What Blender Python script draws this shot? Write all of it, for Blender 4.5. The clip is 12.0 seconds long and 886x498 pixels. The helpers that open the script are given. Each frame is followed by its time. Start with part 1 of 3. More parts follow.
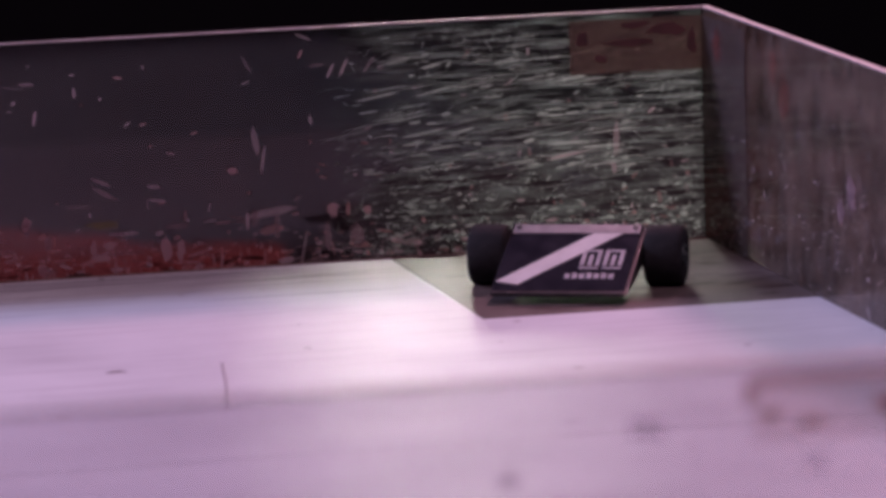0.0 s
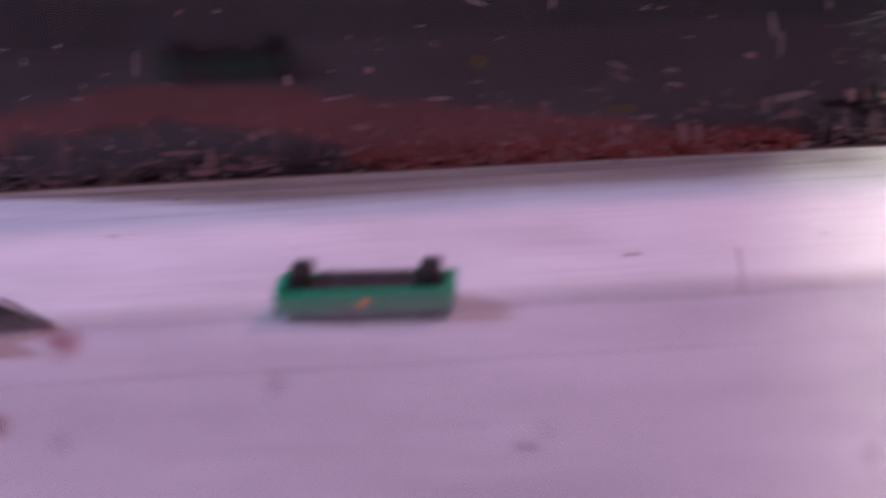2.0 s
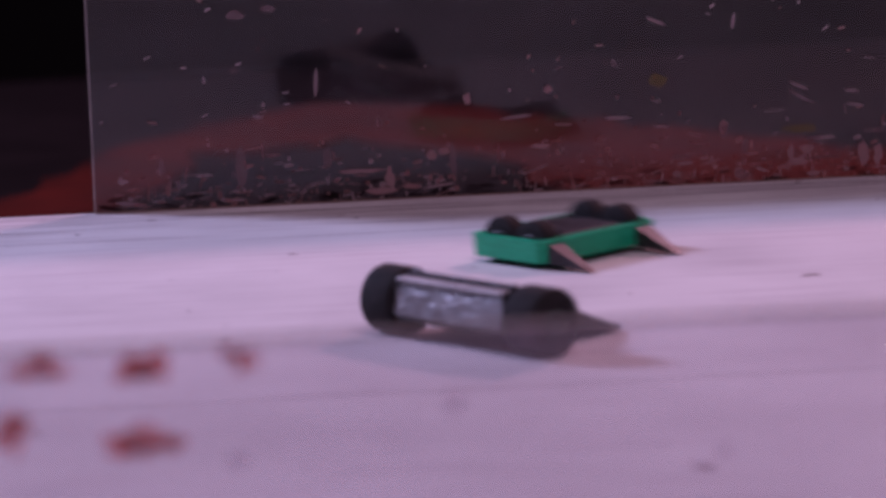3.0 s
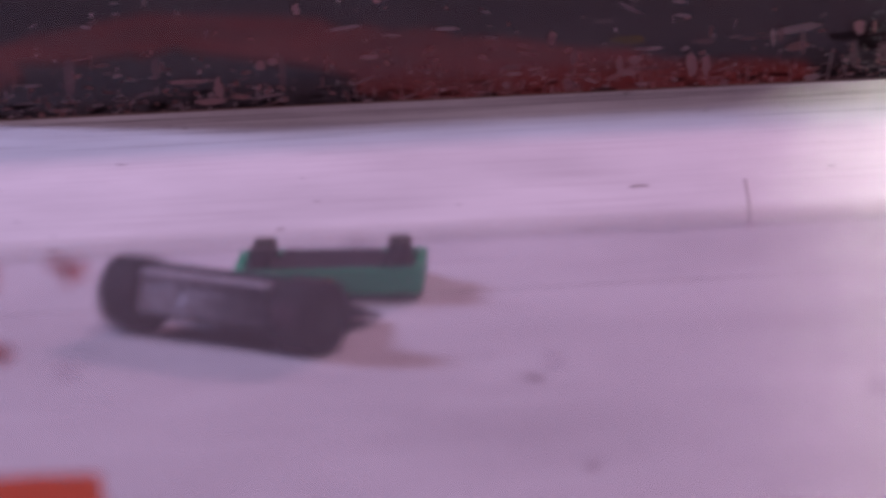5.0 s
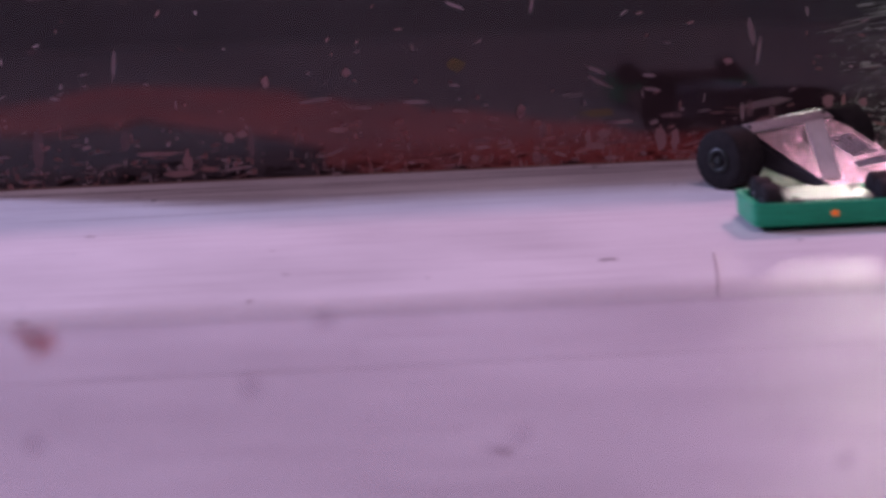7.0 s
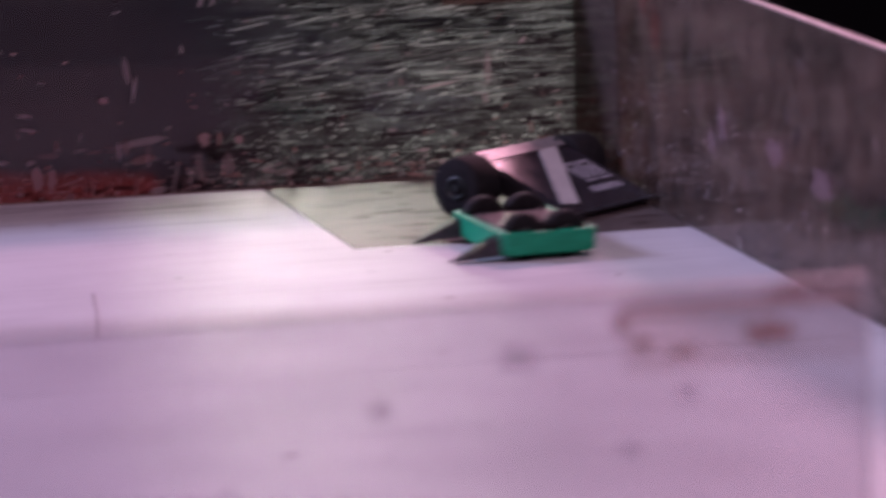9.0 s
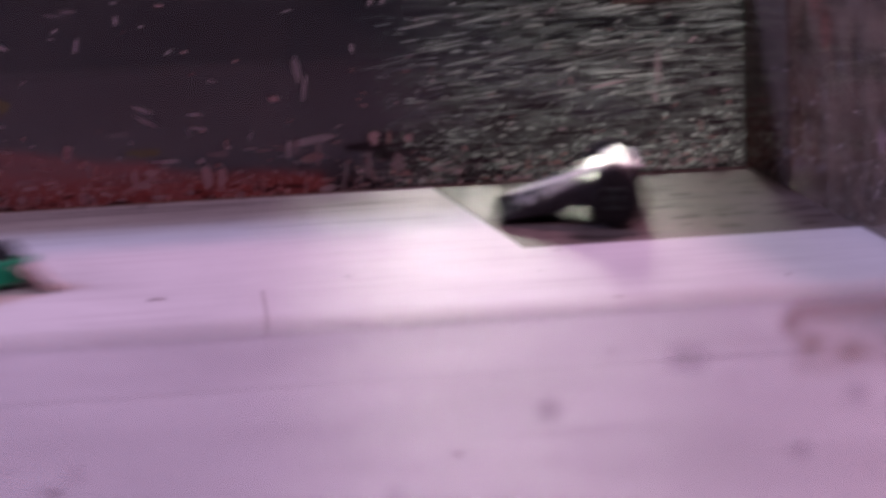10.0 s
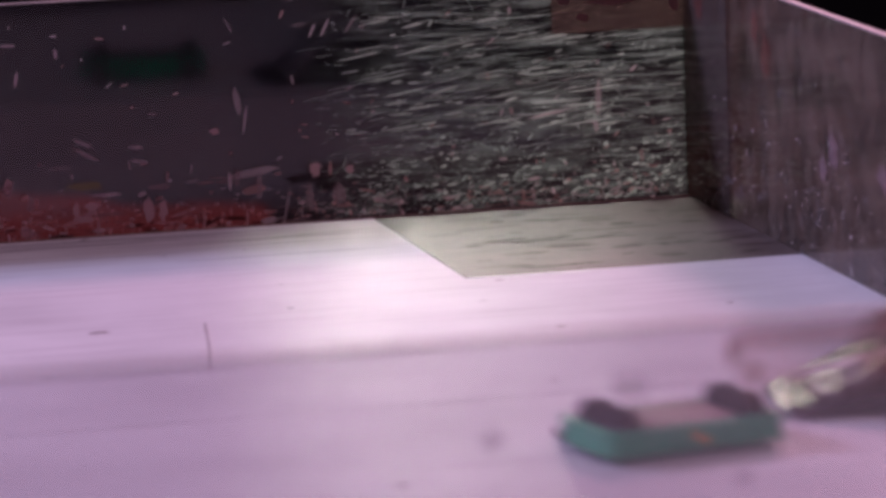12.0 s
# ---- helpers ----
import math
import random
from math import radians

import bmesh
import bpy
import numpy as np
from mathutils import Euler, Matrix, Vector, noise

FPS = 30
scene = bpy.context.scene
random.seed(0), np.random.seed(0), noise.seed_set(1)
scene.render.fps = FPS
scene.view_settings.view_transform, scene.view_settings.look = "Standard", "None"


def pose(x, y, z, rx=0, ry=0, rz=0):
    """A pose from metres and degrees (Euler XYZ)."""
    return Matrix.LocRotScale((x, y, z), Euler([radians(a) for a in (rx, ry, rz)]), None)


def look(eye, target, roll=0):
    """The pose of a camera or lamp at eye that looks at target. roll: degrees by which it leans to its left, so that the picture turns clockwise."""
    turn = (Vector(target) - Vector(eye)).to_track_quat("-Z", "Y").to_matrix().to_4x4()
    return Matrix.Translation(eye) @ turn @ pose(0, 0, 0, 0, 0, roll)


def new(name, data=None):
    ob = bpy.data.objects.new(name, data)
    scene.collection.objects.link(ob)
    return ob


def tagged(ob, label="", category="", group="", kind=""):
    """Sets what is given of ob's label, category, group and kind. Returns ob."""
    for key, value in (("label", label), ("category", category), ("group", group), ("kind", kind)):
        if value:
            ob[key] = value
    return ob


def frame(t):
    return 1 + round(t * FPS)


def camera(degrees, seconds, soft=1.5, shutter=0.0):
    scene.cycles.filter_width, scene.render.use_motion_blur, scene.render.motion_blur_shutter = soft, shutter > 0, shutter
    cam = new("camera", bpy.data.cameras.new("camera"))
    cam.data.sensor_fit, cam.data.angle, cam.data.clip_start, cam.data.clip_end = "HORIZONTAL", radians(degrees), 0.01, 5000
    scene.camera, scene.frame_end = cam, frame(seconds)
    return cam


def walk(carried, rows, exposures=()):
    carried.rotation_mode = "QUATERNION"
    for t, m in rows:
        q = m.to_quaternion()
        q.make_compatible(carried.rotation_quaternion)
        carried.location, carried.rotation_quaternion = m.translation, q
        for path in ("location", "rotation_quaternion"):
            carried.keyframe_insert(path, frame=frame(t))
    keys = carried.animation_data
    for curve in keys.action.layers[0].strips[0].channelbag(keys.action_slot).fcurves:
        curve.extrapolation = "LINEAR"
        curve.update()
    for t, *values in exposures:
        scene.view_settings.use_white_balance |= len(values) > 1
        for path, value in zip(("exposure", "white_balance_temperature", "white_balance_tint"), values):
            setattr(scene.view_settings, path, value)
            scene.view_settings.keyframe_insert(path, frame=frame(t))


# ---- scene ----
# ---------------- camera ----------------
EYE = (-0.6179, -2.2012, 0.3571)


def aim(yaw, pitch, roll):
    """Camera pose on its stand: heading, tilt and lean in degrees."""
    return Matrix.Translation(EYE) @ pose(0, 0, 0, 0, 0, yaw) @ pose(0, 0, 0, 90 + pitch) @ pose(0, 0, 0, 0, 0, roll)


cam = camera(10.173, 12.0, soft=3.6, shutter=0.7)
cam.data.dof.use_dof = True
cam.data.dof.focus_distance = 2.2
cam.data.dof.aperture_fstop = 12.0
CAMERA_ROWS = [
    (0.0, aim(-12.601, -8.928, -1.652)),
    (0.5, aim(-12.232, -8.714, -2.034)),
    (0.6, aim(-12.074, -8.835, -2.112)),
    (0.8, aim(-11.041, -9.544, -2.272)),
    (1.0, aim(-9.500, -9.651, -2.474)),
    (1.2, aim(-8.523, -9.589, -2.352)),
    (1.5, aim(-7.023, -9.697, -2.186)),
    (1.8, aim(-7.166, -9.802, -2.078)),
    (2.0, aim(-6.539, -10.078, -2.007)),
    (2.1, aim(-6.048, -10.105, -2.022)),
    (2.3, aim(-5.131, -9.970, -2.050)),
    (2.5, aim(-4.649, -9.772, -2.078)),
    (2.7, aim(-4.383, -9.776, -2.160)),
    (4.3, aim(-5.583, -10.039, -1.527)),
    (4.5, aim(-6.173, -10.232, -1.898)),
    (4.7, aim(-6.691, -10.223, -1.821)),
    (5.0, aim(-6.430, -10.877, -1.713)),
    (5.2, aim(-5.980, -10.635, -1.721)),
    (5.5, aim(-5.554, -10.662, -1.734)),
    (5.7, aim(-5.830, -10.664, -1.618)),
    (6.0, aim(-5.981, -10.443, -1.435)),
    (6.2, aim(-6.107, -10.350, -1.553)),
    (6.5, aim(-6.459, -10.116, -1.736)),
    (6.7, aim(-6.646, -10.083, -1.617)),
    (8.3, aim(-10.241, -9.820, -1.566)),
    (8.5, aim(-11.896, -9.952, -1.565)),
    (8.7, aim(-12.876, -9.817, -1.511)),
    (9.0, aim(-14.079, -9.773, -1.434)),
    (9.2, aim(-14.432, -9.537, -1.608)),
    (9.3, aim(-14.599, -9.432, -1.694)),
    (9.5, aim(-14.554, -9.310, -1.853)),
    (9.7, aim(-13.690, -9.366, -1.742)),
    (9.8, aim(-12.929, -9.514, -1.679)),
    (10.0, aim(-12.103, -9.736, -1.554)),
    (10.2, aim(-11.463, -9.832, -1.589)),
    (10.4, aim(-10.736, -9.824, -1.628)),
    (10.5, aim(-10.594, -9.856, -1.644)),
    (10.7, aim(-10.694, -9.880, -1.612)),
    (11.0, aim(-11.243, -9.680, -1.561)),
    (11.2, aim(-11.438, -9.605, -1.554)),
    (11.3, aim(-11.678, -9.557, -1.551)),
    (11.5, aim(-12.153, -9.422, -1.539)),
    (11.7, aim(-12.702, -9.417, -1.690)),
    (12.0, aim(-12.790, -9.403, -1.908)),
]
walk(cam, CAMERA_ROWS)

# ---------------- light ----------------
world = bpy.data.worlds.new("dark_hall")
scene.world = world
world.use_nodes = True
wbg = world.node_tree.nodes["Background"]
wbg.inputs["Color"].default_value = (0.80, 0.42, 0.46, 1)
wbg.inputs["Strength"].default_value = 0.012
scene.view_settings.exposure = 0.0


def area_lamp(name, at, target, size, watts, color):
    data = bpy.data.lights.new(name, "AREA")
    data.shape = "DISK"
    data.size, data.energy, data.color = size, watts, color
    ob = new(name, data)
    ob.matrix_world = look(at, target)
    return ob


# pink stage lamp behind the arena, violet stage lamp to the other side, added soft fill overhead
area_lamp("pink_stage_lamp", (0.62, 1.10, 1.12), (-0.2, -0.3, 0), 0.30, 20.0, (1.0, 0.46, 0.64))
area_lamp("violet_stage_lamp", (-2.2, 0.75, 1.25), (-0.45, -0.4, 0), 0.45, 49.0, (0.58, 0.56, 1.0))
area_lamp("overhead_fill", (-0.12, -1.15, 1.8), (-0.25, -0.4, 0), 0.8, 13.5, (0.95, 0.63, 0.88))
spot = bpy.data.lights.new("work_lamp", "SPOT")
spot.energy, spot.color, spot.spot_size, spot.spot_blend, spot.shadow_soft_size = 20.0, (1.0, 0.88, 0.80), radians(36), 0.12, 0.10
spot_ob = new("work_lamp", spot)
spot_ob.matrix_world = look((0.144, 1.25, 0.262), (0.282, -0.4, 0.0))

# ---------------- materials ----------------


def material(name):
    m = bpy.data.materials.new(name)
    m.use_nodes = True
    m.node_tree.nodes.clear()
    return m, m.node_tree.nodes, m.node_tree.links


def noise_tex(nodes, links, scale, detail=4, stretch=(1, 1, 1), rough=0.55):
    co = nodes.new("ShaderNodeTexCoord")
    mp = nodes.new("ShaderNodeMapping")
    mp.inputs["Scale"].default_value = stretch
    links.new(co.outputs["Object"], mp.inputs["Vector"])
    n = nodes.new("ShaderNodeTexNoise")
    n.inputs["Scale"].default_value, n.inputs["Detail"].default_value, n.inputs["Roughness"].default_value = scale, detail, rough
    links.new(mp.outputs["Vector"], n.inputs["Vector"])
    return n.outputs["Fac"]


def ramp(nodes, links, fac, stops):
    r = nodes.new("ShaderNodeValToRGB")
    while len(r.color_ramp.elements) < len(stops):
        r.color_ramp.elements.new(0.5)
    for e, (p, c) in zip(r.color_ramp.elements, stops):
        e.position = p
        e.color = (*c, 1) if len(c) == 3 else c
    links.new(fac, r.inputs["Fac"])
    return r.outputs["Color"]


def surface(name, dark, light, scale=60, rough=(0.35, 0.6), metal=0.0, bump=0.1, stretch=(1, 1, 1), fine=900, spec=0.5, lo=0.35, hi=0.65):
    """Painted or plastic surface with two scales of variation and a fine relief."""
    m, nodes, links = material(name)
    b = nodes.new("ShaderNodeBsdfPrincipled")
    o = nodes.new("ShaderNodeOutputMaterial")
    links.new(b.outputs[0], o.inputs["Surface"])
    big = noise_tex(nodes, links, scale, 5, stretch)
    small = noise_tex(nodes, links, fine, 3, stretch)
    mix = nodes.new("ShaderNodeMath")
    mix.operation = "MULTIPLY_ADD"
    mix.inputs[1].default_value = 0.35
    links.new(small, mix.inputs[0])
    sub = nodes.new("ShaderNodeMath")
    sub.operation = "MULTIPLY"
    sub.inputs[1].default_value = 0.65
    links.new(big, sub.inputs[0])
    links.new(sub.outputs[0], mix.inputs[2])
    links.new(ramp(nodes, links, mix.outputs[0], [(lo, dark), (hi, light)]), b.inputs["Base Color"])
    mr = nodes.new("ShaderNodeMapRange")
    mr.inputs["To Min"].default_value, mr.inputs["To Max"].default_value = rough
    links.new(big, mr.inputs["Value"])
    links.new(mr.outputs["Result"], b.inputs["Roughness"])
    b.inputs["Metallic"].default_value = metal
    b.inputs["Specular IOR Level"].default_value = spec
    if bump:
        bp = nodes.new("ShaderNodeBump")
        bp.inputs["Strength"].default_value, bp.inputs["Distance"].default_value = bump, 0.0006
        links.new(small, bp.inputs["Height"])
        links.new(bp.outputs["Normal"], b.inputs["Normal"])
    return m


def scuffed_floor():
    """White floor paint with grey drive marks along the walls, faint stains and small dark specks."""
    m, nodes, links = material("white_floor_paint")
    b = nodes.new("ShaderNodeBsdfPrincipled")
    o = nodes.new("ShaderNodeOutputMaterial")
    links.new(b.outputs[0], o.inputs["Surface"])
    cloud = ramp(nodes, links, noise_tex(nodes, links, 7, 5), [(0.28, (0.58, 0.565, 0.58)), (0.72, (0.80, 0.79, 0.80))])
    streak = ramp(nodes, links, noise_tex(nodes, links, 9, 4, (1.2, 22, 1)), [(0.30, (0.86, 0.84, 0.85)), (0.5, (1, 1, 1))])
    speck = ramp(nodes, links, noise_tex(nodes, links, 55, 1), [(0.215, (0.35, 0.3, 0.3)), (0.25, (1, 1, 1))])
    col = cloud
    for extra in (streak, speck):
        mx = nodes.new("ShaderNodeMix")
        mx.data_type, mx.blend_type = "RGBA", "MULTIPLY"
        mx.inputs["Factor"].default_value = 1.0
        links.new(col, mx.inputs["A"])
        links.new(extra, mx.inputs["B"])
        col = mx.outputs["Result"]
    links.new(col, b.inputs["Base Color"])
    b.inputs["Specular IOR Level"].default_value = 0.04
    mr = nodes.new("ShaderNodeMapRange")
    mr.inputs["To Min"].default_value, mr.inputs["To Max"].default_value = 0.34, 0.46
    links.new(noise_tex(nodes, links, 25, 4), mr.inputs["Value"])
    links.new(mr.outputs["Result"], b.inputs["Roughness"])
    bp = nodes.new("ShaderNodeBump")
    bp.inputs["Strength"].default_value, bp.inputs["Distance"].default_value = 0.08, 0.001
    links.new(noise_tex(nodes, links, 300, 3), bp.inputs["Height"])
    links.new(bp.outputs["Normal"], b.inputs["Normal"])
    return m


def acrylic(name, tint, haze_lo, haze_hi, haze_color, scale, stretch, gloss_rough=0.02, fade=None, span=(0.35, 0.75), back=0.5):
    """Clear sheet: see-through with a mirror gloss by Fresnel, and a worn, milky share that scatters light."""
    m, nodes, links = material(name)
    o = nodes.new("ShaderNodeOutputMaterial")
    clear = nodes.new("ShaderNodeBsdfTransparent")
    clear.inputs["Color"].default_value = (*tint, 1)
    gloss = nodes.new("ShaderNodeBsdfGlossy")
    fr = nodes.new("ShaderNodeFresnel")
    fr.inputs["IOR"].default_value = 1.38
    sheet = nodes.new("ShaderNodeMixShader")
    if gloss_rough is None:      # a matt film without gloss of its own
        sheet.inputs[0].default_value = 0.0
    else:
        gloss.inputs["Roughness"].default_value = gloss_rough
        links.new(fr.outputs[0], sheet.inputs[0])
    links.new(clear.outputs[0], sheet.inputs[1])
    links.new(gloss.outputs[0], sheet.inputs[2])
    dif = nodes.new("ShaderNodeBsdfDiffuse")
    dif.inputs["Color"].default_value = (*haze_color, 1)
    tra = nodes.new("ShaderNodeBsdfTranslucent")
    tra.inputs["Color"].default_value = (*haze_color, 1)
    milk = nodes.new("ShaderNodeMixShader")
    milk.inputs[0].default_value = back
    links.new(dif.outputs[0], milk.inputs[1])
    links.new(tra.outputs[0], milk.inputs[2])
    n = noise_tex(nodes, links, scale, 6, stretch, 0.65)
    mr = nodes.new("ShaderNodeMapRange")
    mr.inputs["From Min"].default_value, mr.inputs["From Max"].default_value = span
    mr.inputs["To Min"].default_value, mr.inputs["To Max"].default_value = haze_lo, haze_hi
    links.new(n, mr.inputs["Value"])
    final = nodes.new("ShaderNodeMixShader")
    amount = mr.outputs["Result"]
    if fade:      # haze fading along x, where uneven light on the sheet is painted in
        co = nodes.new("ShaderNodeTexCoord")
        sx = nodes.new("ShaderNodeSeparateXYZ")
        links.new(co.outputs["Object"], sx.inputs[0])
        fm = nodes.new("ShaderNodeMapRange")
        fm.interpolation_type = "SMOOTHSTEP"
        fm.inputs["From Min"].default_value, fm.inputs["From Max"].default_value = fade
        links.new(sx.outputs["X"], fm.inputs["Value"])
        mu = nodes.new("ShaderNodeMath")
        mu.operation = "MULTIPLY"
        links.new(amount, mu.inputs[0])
        links.new(fm.outputs["Result"], mu.inputs[1])
        amount = mu.outputs[0]
    links.new(amount, final.inputs[0])
    links.new(sheet.outputs[0], final.inputs[1])
    links.new(milk.outputs[0], final.inputs[2])
    links.new(final.outputs[0], o.inputs["Surface"])
    return m


def scratch_material(name, color, through_share, spread=0.45, back=0.5):
    m, nodes, links = material(name)
    o = nodes.new("ShaderNodeOutputMaterial")
    dif = nodes.new("ShaderNodeBsdfDiffuse")
    tra = nodes.new("ShaderNodeBsdfTranslucent")
    clear = nodes.new("ShaderNodeBsdfTransparent")
    dif.inputs["Color"].default_value = tra.inputs["Color"].default_value = (*color, 1)
    mix = nodes.new("ShaderNodeMixShader")
    mix.inputs[0].default_value = back
    links.new(dif.outputs[0], mix.inputs[1])
    links.new(tra.outputs[0], mix.inputs[2])
    geo = nodes.new("ShaderNodeNewGeometry")
    mr = nodes.new("ShaderNodeMapRange")
    mr.inputs["To Min"].default_value, mr.inputs["To Max"].default_value = through_share, min(0.94, through_share + spread)
    links.new(geo.outputs["Random Per Island"], mr.inputs["Value"])
    fin = nodes.new("ShaderNodeMixShader")
    links.new(mr.outputs["Result"], fin.inputs[0])
    links.new(mix.outputs[0], fin.inputs[1])
    links.new(clear.outputs[0], fin.inputs[2])
    links.new(fin.outputs[0], o.inputs["Surface"])
    return m


def glow(name, color, strength):
    m, nodes, links = material(name)
    o = nodes.new("ShaderNodeOutputMaterial")
    e = nodes.new("ShaderNodeEmission")
    e.inputs["Color"].default_value, e.inputs["Strength"].default_value = (*color, 1), strength
    links.new(e.outputs[0], o.inputs["Surface"])
    return m


M_FLOOR = scuffed_floor()
# darker floor colour for the corner; the shade there is painted in
M_CORNER_SHADE = surface("floor_paint_in_shade", (0.060, 0.045, 0.039), (0.145, 0.115, 0.104), 28, (0.36, 0.52), 0, 0.1, (1, 2.2, 1), 240, 0.12)
# haze grows to the left: the sheet's brighter veil of light, painted in
M_CLEAR = acrylic("scratched_acrylic", (0.93, 0.95, 0.95), 0.006, 0.028, (0.70, 0.60, 0.68), 26, (1, 1, 1.6), 0.05, (-0.20, -0.40), (0.35, 0.75), 0.15)
M_WORN = acrylic("worn_acrylic", (0.9, 0.92, 0.93), 0.02, 0.36, (0.44, 0.32, 0.25), 38, (1, 1.3, 1.0), 0.10, None, (0.44, 0.62))
M_HAZY = acrylic("hazy_acrylic", (0.96, 0.95, 0.97), 0.13, 0.18, (0.70, 0.66, 0.72), 12, (1, 1, 1), 0.06)
M_EDGE = surface("frosted_acrylic_edge", (0.30, 0.26, 0.25), (0.52, 0.46, 0.44), 80, (0.4, 0.6))
M_SCRATCH = scratch_material("scratch_white", (0.85, 0.66, 0.70), 0.0, 0.75, 0.65)
M_FINE = scratch_material("fine_scratch_white", (0.90, 0.97, 0.94), 0.0, 0.74, 0.95)
M_SMEAR = scratch_material("paint_smear_pale", (0.80, 0.46, 0.46), 0.1, 0.7, 0.65)
M_YELLOW = scratch_material("yellow_smear", (0.5, 0.38, 0.12), 0.62, 0.2)
M_BROWNLINE = surface("brown_line", (0.16, 0.10, 0.09), (0.28, 0.19, 0.17), 200, (0.85, 0.95), spec=0.0)
M_SPOT = scratch_material("grey_spot", (0.38, 0.27, 0.32), 0.68, 0.2)
M_RUBBER = scratch_material("rubber_smudge", (0.02, 0.016, 0.016), 0.45, 0.3)
M_TAPE = acrylic("brown_tape", (0.78, 0.66, 0.62), 0.30, 0.46, (0.26, 0.18, 0.16), 60, (1, 1, 3), 0.25)
M_REDHAZE = scratch_material("red_haze", (0.42, 0.10, 0.08), 0.74, 0.14)
M_REDMARK = surface("red_scuff", (0.06, 0.022, 0.02), (0.12, 0.045, 0.04), 120, (0.5, 0.7))
M_ORANGE = scratch_material("orange_paint_mark", (0.75, 0.15, 0.11), 0.2, 0.35, 0.6)
M_ORANGE_TAPE = scratch_material("orange_tape", (0.90, 0.34, 0.20), 0.0, 0.1, 0.75)
M_BROWN = scratch_material("brown_smudge", (0.50, 0.20, 0.14), 0.2)
M_BLACK = surface("black_plastic", (0.012, 0.011, 0.013), (0.03, 0.027, 0.03), 120, (0.35, 0.55), 0, 0.15)
M_GLOSS = surface("glossy_black_laminate", (0.016, 0.014, 0.02), (0.035, 0.03, 0.04), 90, (0.08, 0.2), 0, 0.05, (1, 1, 1), 500, 1.0)
M_STRIPE = surface("white_vinyl_stripe", (0.50, 0.46, 0.45), (0.68, 0.64, 0.62), 90, (0.5, 0.65))
M_LABEL = surface("grey_print", (0.24, 0.22, 0.24), (0.42, 0.39, 0.41), 150, (0.5, 0.65), fine=1400)
M_TRIM = surface("dull_grey_tape", (0.24, 0.22, 0.22), (0.42, 0.39, 0.39), 120, (0.3, 0.45), 0.2, 0.4)
M_TYRE = surface("black_foam_tyre", (0.010, 0.009, 0.010), (0.026, 0.023, 0.024), 260, (0.75, 0.95), 0, 0.5, (1, 1, 1), 1500, 0.25)
M_HUB = surface("dark_green_hub", (0.014, 0.022, 0.02), (0.035, 0.048, 0.044), 200, (0.4, 0.6))
M_SILVER = surface("silver_foil_tape", (0.40, 0.39, 0.41), (0.60, 0.59, 0.61), 110, (0.36, 0.52), 0.25, 0.6, (1, 1, 1), 330)
M_GREEN = surface("green_printed_plastic", (0.0, 0.32, 0.15), (0.008, 0.46, 0.22), 90, (0.4, 0.55), 0, 0.3, (1, 1, 6), 700)
M_DECK = surface("dark_carbon_deck", (0.018, 0.016, 0.019), (0.050, 0.046, 0.051), 100, (0.32, 0.44), 0, 0.2, (1, 1, 1), 420, 0.6)
M_STEEL = surface("dark_steel", (0.04, 0.038, 0.04), (0.09, 0.086, 0.09), 160, (0.3, 0.45), 0.6)
M_LED = glow("orange_power_light", (1.0, 0.16, 0.03), 0.65)
M_RED = surface("red_cloth", (0.030, 0.003, 0.002), (0.075, 0.007, 0.004), 14, (0.8, 0.95), 0, 0.3, spec=0.1)
M_DARK = surface("dark_cloth", (0.005, 0.0030, 0.0034), (0.012, 0.0075, 0.0082), 12, (0.85, 0.95), spec=0.05)
M_ROOM = surface("black_hall", (0.010, 0.0048, 0.0048), (0.017, 0.0080, 0.0080), 1.5, (0.8, 0.95), 0, 0)

# ---------------- mesh helpers ----------------


def link_mesh(name, bm, mat, smooth=False):
    me = bpy.data.meshes.new(name)
    bm.normal_update()
    bm.to_mesh(me)
    bm.free()
    me.materials.append(mat)
    if smooth:
        for p in me.polygons:
            p.use_smooth = True
    return new(name, me)


def part(name, bm, mat, parent, label="", smooth=False):
    ob = link_mesh(name, bm, mat, smooth)
    ob.parent = parent
    return tagged(ob, label)


def box(x0, x1, y0, y1, z0, z1, bevel=0.0, seg=2):
    bm = bmesh.new()
    bmesh.ops.create_cube(bm, size=1)
    bmesh.ops.scale(bm, vec=(x1 - x0, y1 - y0, z1 - z0), verts=bm.verts)
    bmesh.ops.translate(bm, vec=((x0 + x1) / 2, (y0 + y1) / 2, (z0 + z1) / 2), verts=bm.verts)
    if bevel:
        bmesh.ops.bevel(bm, geom=bm.edges[:], offset=bevel, segments=seg, affect="EDGES", profile=0.5)
    return bm


def prism(outline, z0, z1, bevel=0.0):
    """An upright prism over an outline of (x, y)."""
    bm = bmesh.new()
    lo = [bm.verts.new((x, y, z0)) for x, y in outline]
    hi = [bm.verts.new((x, y, z1)) for x, y in outline]
    bm.faces.new(lo[::-1])
    bm.faces.new(hi)
    for i in range(len(lo)):
        j = (i + 1) % len(lo)
        bm.faces.new((lo[i], lo[j], hi[j], hi[i]))
    bmesh.ops.recalc_face_normals(bm, faces=bm.faces[:])
    if bevel:
        bmesh.ops.bevel(bm, geom=bm.edges[:], offset=bevel, segments=2, affect="EDGES", profile=0.5)
    return bm


